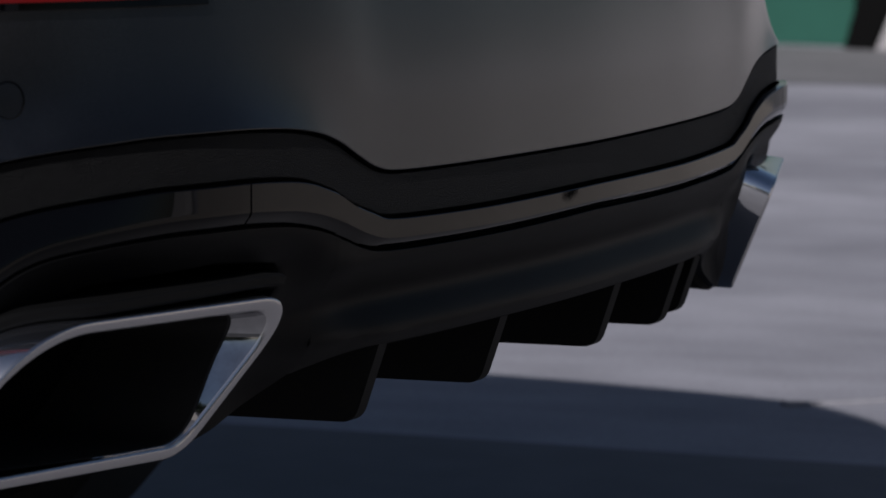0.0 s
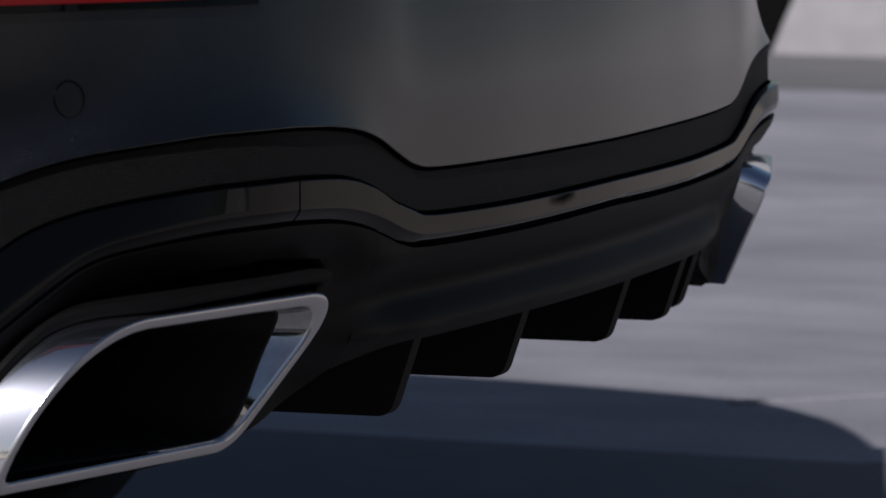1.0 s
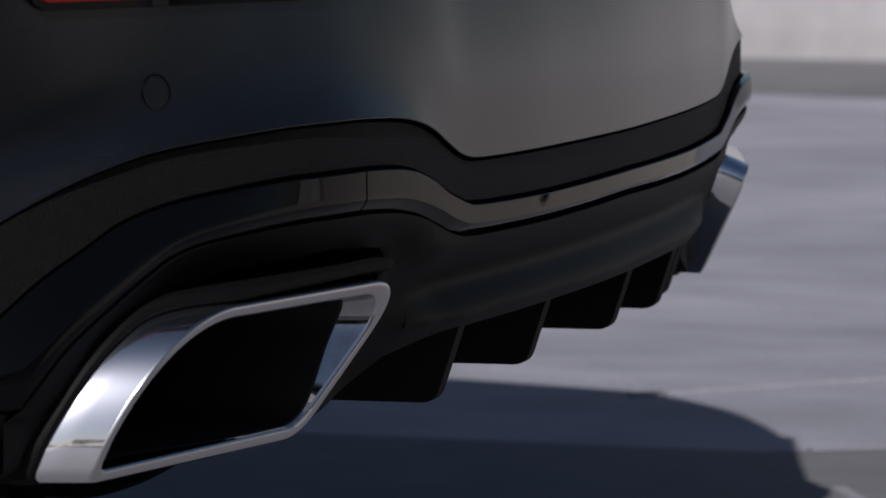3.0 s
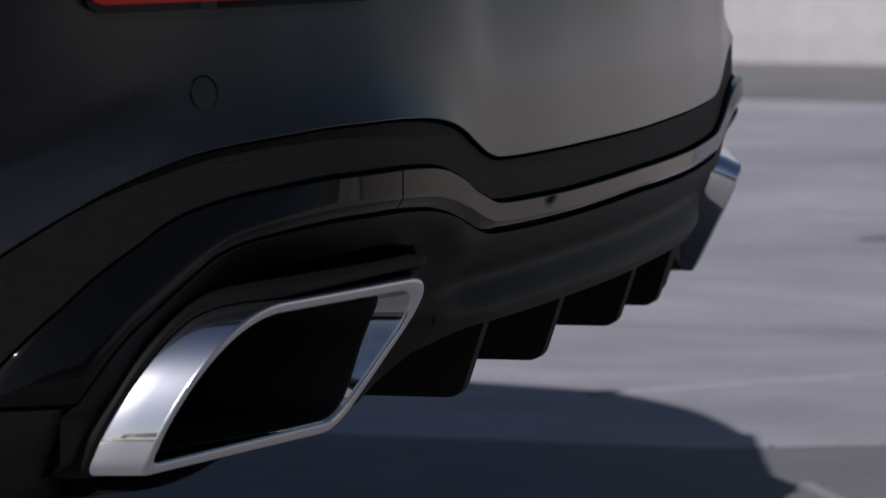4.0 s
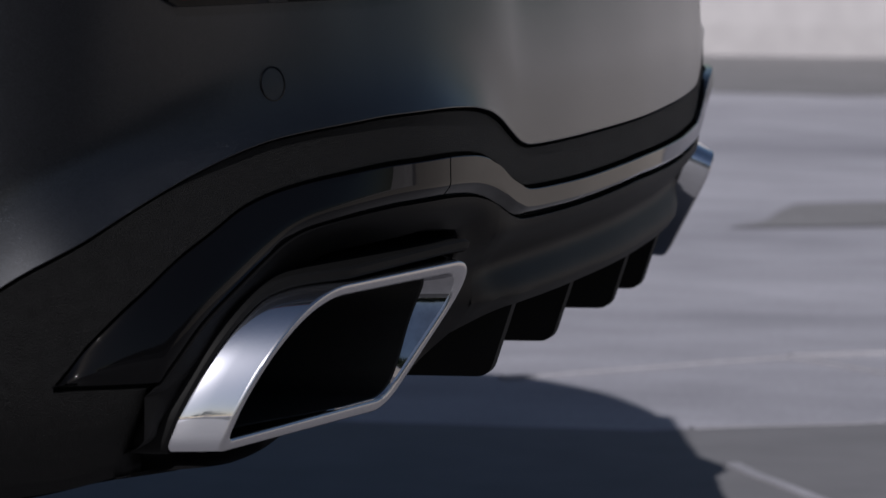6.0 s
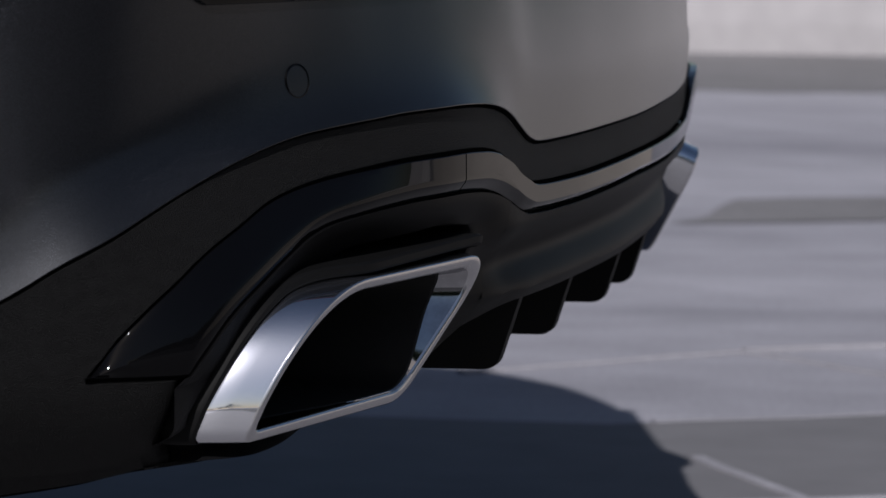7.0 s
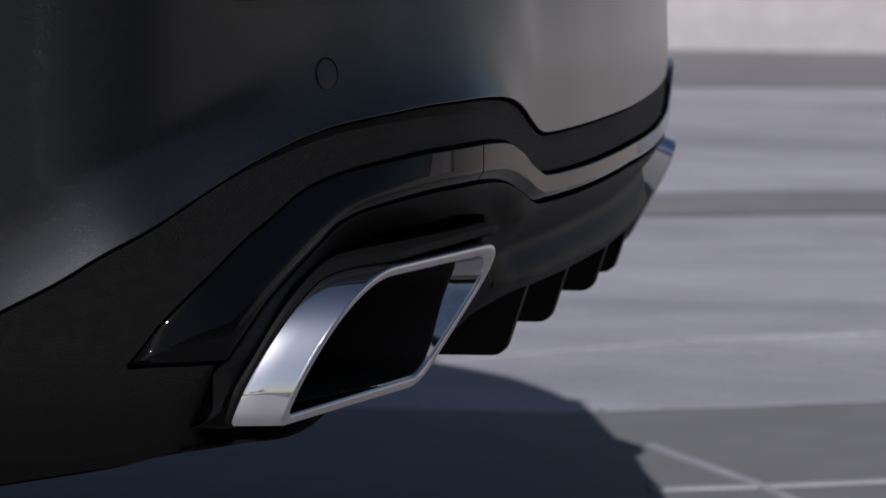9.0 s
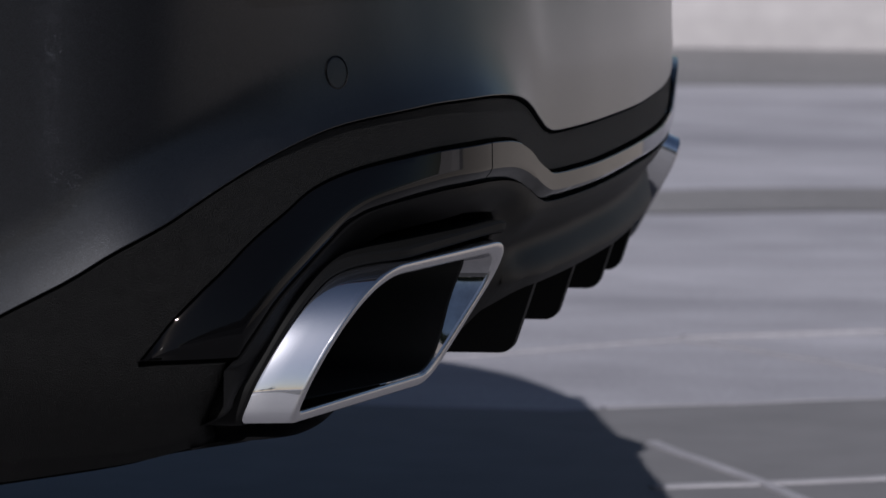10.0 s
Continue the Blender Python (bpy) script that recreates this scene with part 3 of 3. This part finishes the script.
# upper body: sections along the car, each a half outline from the sill to the roof's middle
def body_section(y):
    """Half outline (x, z) of the body at y metres in front of the bumper."""
    roof = pchip([0.14, .17, .22, .33, .48, 1.2, 2.2, 2.9, 3.5, 4.0, 4.55, 4.70], [.86, .96, 1.16, 1.43, 1.58, 1.66, 1.66, 1.58, 1.18, 1.04, .88, .70], [y])[0]
    belt = min(roof - 0.01, 1.12)
    wide = pchip([0.14, .20, .25, .45, 1.0, 3.6, 4.3, 4.70], [.875, .925, .945, .965, .985, .98, .90, .66], [y])[0]
    top = wide - 0.05 - max(0, roof - belt) * 0.38
    sill = .79 if y < .6 else .36
    return [(wide - .03, sill), (wide, min(sill + .06, .80)), (wide, .82), (wide - .035, belt), (top + .03, roof - .05 if roof > belt + .06 else belt + .002), (top - .08, roof), (top * .5, roof + .012), (0, roof + .016)]


bm = bmesh.new()
prev = None
first = None
for y in steps(.14, .50, 30) + [.55, .60, .70, .80, .9, 1.0, 1.3, 1.8, 2.3, 2.7, 3.0, 3.3, 3.6, 4.0, 4.3, 4.5, 4.62, 4.70]:
    half = body_section(y)
    row = [bm.verts.new((-x, y, z)) for x, z in half] + [bm.verts.new((x, y, z)) for x, z in half[-2::-1]]
    if prev:
        for i in range(len(row) - 1):
            bm.faces.new((prev[i], row[i], row[i + 1], prev[i + 1]))
    else:
        first = row
    prev = row
bm.faces.new(first)
bm.faces.new(prev)
part("body_shell", bm, PAINT, car, "gunmetal painted body and roof")
# shelf between the bumper's top and the tailgate
bm = bmesh.new()
prev = None
for x in steps(-.93, .93, 30):
    p = skin(abs(x), TOP - .002, paint_off(abs(x), TOP - .002, 1) + .002)
    row = [bm.verts.new((x, p.y, TOP - .002)), bm.verts.new((x, p.y + .05, TOP + .004)), bm.verts.new((x, .30, TOP + .02))]
    if prev:
        for j in range(2):
            bm.faces.new((prev[j], row[j], row[j + 1], prev[j + 1]))
    prev = row
part("bumper_shelf", bm, PAINT, car)
# underbody
bm = bmesh.new()
box(bm, -.88, .50, .34, .88, 4.5, .45, .02)
part("underbody", bm, BLACK, car, smooth=False)
# tailgate glass and side glass
bm = bmesh.new()
vs = [bm.verts.new(p) for p in ((-.72, .196, 1.10), (.72, .196, 1.10), (.62, .322, 1.44), (-.62, .322, 1.44))]
bm.faces.new(vs)
bmesh.ops.solidify(bm, geom=bm.faces[:], thickness=0.02)
part("rear_window", bm, GLASS, car, "dark tinted rear window")
for s in (1, -1):
    bm = bmesh.new()
    vs = [bm.verts.new((s * x, y, z)) for x, y, z in ((.948, .95, 1.14), (.948, 3.02, 1.14), (.775, 2.65, 1.56), (.775, 1.05, 1.56))]
    bm.faces.new(vs)
    bmesh.ops.solidify(bm, geom=bm.faces[:], thickness=0.03)
    part("side_window", bm, GLASS, car, "dark tinted side window")


def wheel(x, y):
    w = new("wheel")
    w.parent = car
    w.location = (x, y, .36)
    for name, mat, prof in (("tyre", RUBBER, [(.25, -.10), (.33, -.115), (.355, -.09), (.36, 0), (.355, .09), (.33, .115), (.25, .10)]),
                            ("rim", ALLOY, [(.25, -.10), (.23, -.09), (.22, 0), (.06, .03), (.03, -.08), (.0, -.08)])):
        bm = bmesh.new()
        n = 40
        rows = [[bm.verts.new((d, r * math.cos(2 * math.pi * i / n), r * math.sin(2 * math.pi * i / n))) for i in range(n)] for r, d in prof]
        for a, b in zip(rows, rows[1:]):
            for i in range(n):
                j = (i + 1) % n
                bm.faces.new((a[i], a[j], b[j], b[i]))
        part(name, bm, mat, w)


for x in (-.84, .84):
    for y in (1.05, 3.85):
        wheel(x, y)


# ---- round the lot ----
# unseen dark grille, placed to give the dark dash reflected in the gloss strip
drain = tagged(new("reflected_grille"), "unseen dark grille added for the dash reflected in the gloss strip", "drain cover")
drain.location = (5.5, -2.3, 0)
drain.scale = (.36, .11, 1)
bm = bmesh.new()
for x0, y0, x1, y1 in ((-.30, -.30, .30, -.25), (-.30, .25, .30, .30), (-.30, -.25, -.25, .25), (.25, -.25, .30, .25)):
    box(bm, x0, y0, 0.0, x1, y1, .014)
part("frame", bm, DARKM, drain, smooth=False)
bar_mesh = None
for i in range(9):
    if bar_mesh is None:
        bm = bmesh.new()
        box(bm, -.25, -.018, .001, .25, .018, .011)
        ob = part("bar", bm, DARKM, drain, smooth=False)
        bar_mesh = ob.data
    else:
        ob = new("bar", bar_mesh)
        ob.parent = drain
    ob.location = (0, -.22 + i * .055, 0)


def tree(seed, height):
    """A tapered trunk with limbs, and a crown of many small leaf clumps with gaps."""
    rnd = random.Random(seed)
    t = tagged(new("tree"), "dark green leafy tree standing beyond the lot", "tree", group="trees beyond the lot")
    bm = bmesh.new()

    def limb(p, q, r0, r1):
        d = (q - p).normalized()
        sx = d.orthogonal().normalized()
        sy = d.cross(sx)
        rows = [[bm.verts.new(c + (sx * math.cos(k * math.pi / 3) + sy * math.sin(k * math.pi / 3)) * r) for k in range(6)] for c, r in ((p, r0), (q, r1))]
        for k in range(6):
            bm.faces.new((rows[0][k], rows[0][(k + 1) % 6], rows[1][(k + 1) % 6], rows[1][k]))
    top = Vector((0, 0, height * .55))
    limb(Vector((0, 0, 0)), top, height * .03, height * .015)
    tips = []
    for _ in range(9):
        a, l = rnd.uniform(0, 6.28), rnd.uniform(.2, .42) * height
        s = top * rnd.uniform(.55, 1)
        q = s + Vector((math.cos(a) * l * .8, math.sin(a) * l * .8, l * rnd.uniform(.4, .9)))
        limb(s, q, height * .012, height * .004)
        tips.append(q)
    part("trunk", bm, BARK, t)
    verts, faces = [], []
    for _ in range(1500):
        q = rnd.choice(tips)
        c = q + Vector((rnd.gauss(0, 1), rnd.gauss(0, 1), rnd.gauss(0, .8))) * height * .11
        s = rnd.uniform(.012, .03) * height
        e = Euler((rnd.uniform(0, 6), rnd.uniform(0, 6), rnd.uniform(0, 6))).to_matrix()
        k = len(verts)
        verts += [c + e @ Vector(v) * s for v in ((-1, 0, 0), (0, -.6, .1), (1, 0, 0), (0, .6, .1))]
        faces.append((k, k + 1, k + 2, k + 3))
    me = bpy.data.meshes.new("crown")
    me.from_pydata(verts, [], faces)
    me.materials.append(LEAF)
    crown = new("crown", me)
    crown.parent = t
    return t


kinds = [tree(3, 6.5), tree(8, 8.0), tree(21, 5.0), tree(34, 6.0)]
rnd = random.Random(5)
spots = []
for i in range(20):       # the far belt
    a = radians(100 + i * 5.6 + rnd.uniform(-2, 2))
    d = rnd.uniform(52, 75)
    spots.append((d * math.cos(a), d * math.sin(a), rnd.uniform(0, 360), i % 3))
for i in range(30):       # unseen near belt behind the dark ground, added to darken reflections and block sky
    spots.append((-25 + i * .92 + rnd.uniform(-.5, .5), -25 - (i % 3) * 1.6 + rnd.uniform(-.6, .6), rnd.uniform(0, 360), 3 if i % 2 else 2))
used = set()
for x, y, rz, k in spots:
    if k in used:
        copy_thing(kinds[k], pose(x, y, 0, 0, 0, rz))
    else:
        used.add(k)
        kinds[k].matrix_basis = pose(x, y, 0, 0, 0, rz)

# unseen hedge under the near belt, added to darken the bumper's reflections
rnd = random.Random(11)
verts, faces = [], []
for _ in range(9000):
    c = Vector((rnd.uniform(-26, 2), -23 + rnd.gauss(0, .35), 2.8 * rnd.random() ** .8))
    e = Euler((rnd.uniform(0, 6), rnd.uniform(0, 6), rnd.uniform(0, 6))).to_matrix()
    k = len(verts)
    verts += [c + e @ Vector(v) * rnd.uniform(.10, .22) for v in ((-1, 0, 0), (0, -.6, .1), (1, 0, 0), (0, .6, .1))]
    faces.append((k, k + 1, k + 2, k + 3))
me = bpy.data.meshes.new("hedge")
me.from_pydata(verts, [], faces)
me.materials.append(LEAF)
tagged(new("hedge", me), "unseen dark green hedge added to darken the reflections", "hedge", kind="stuff")
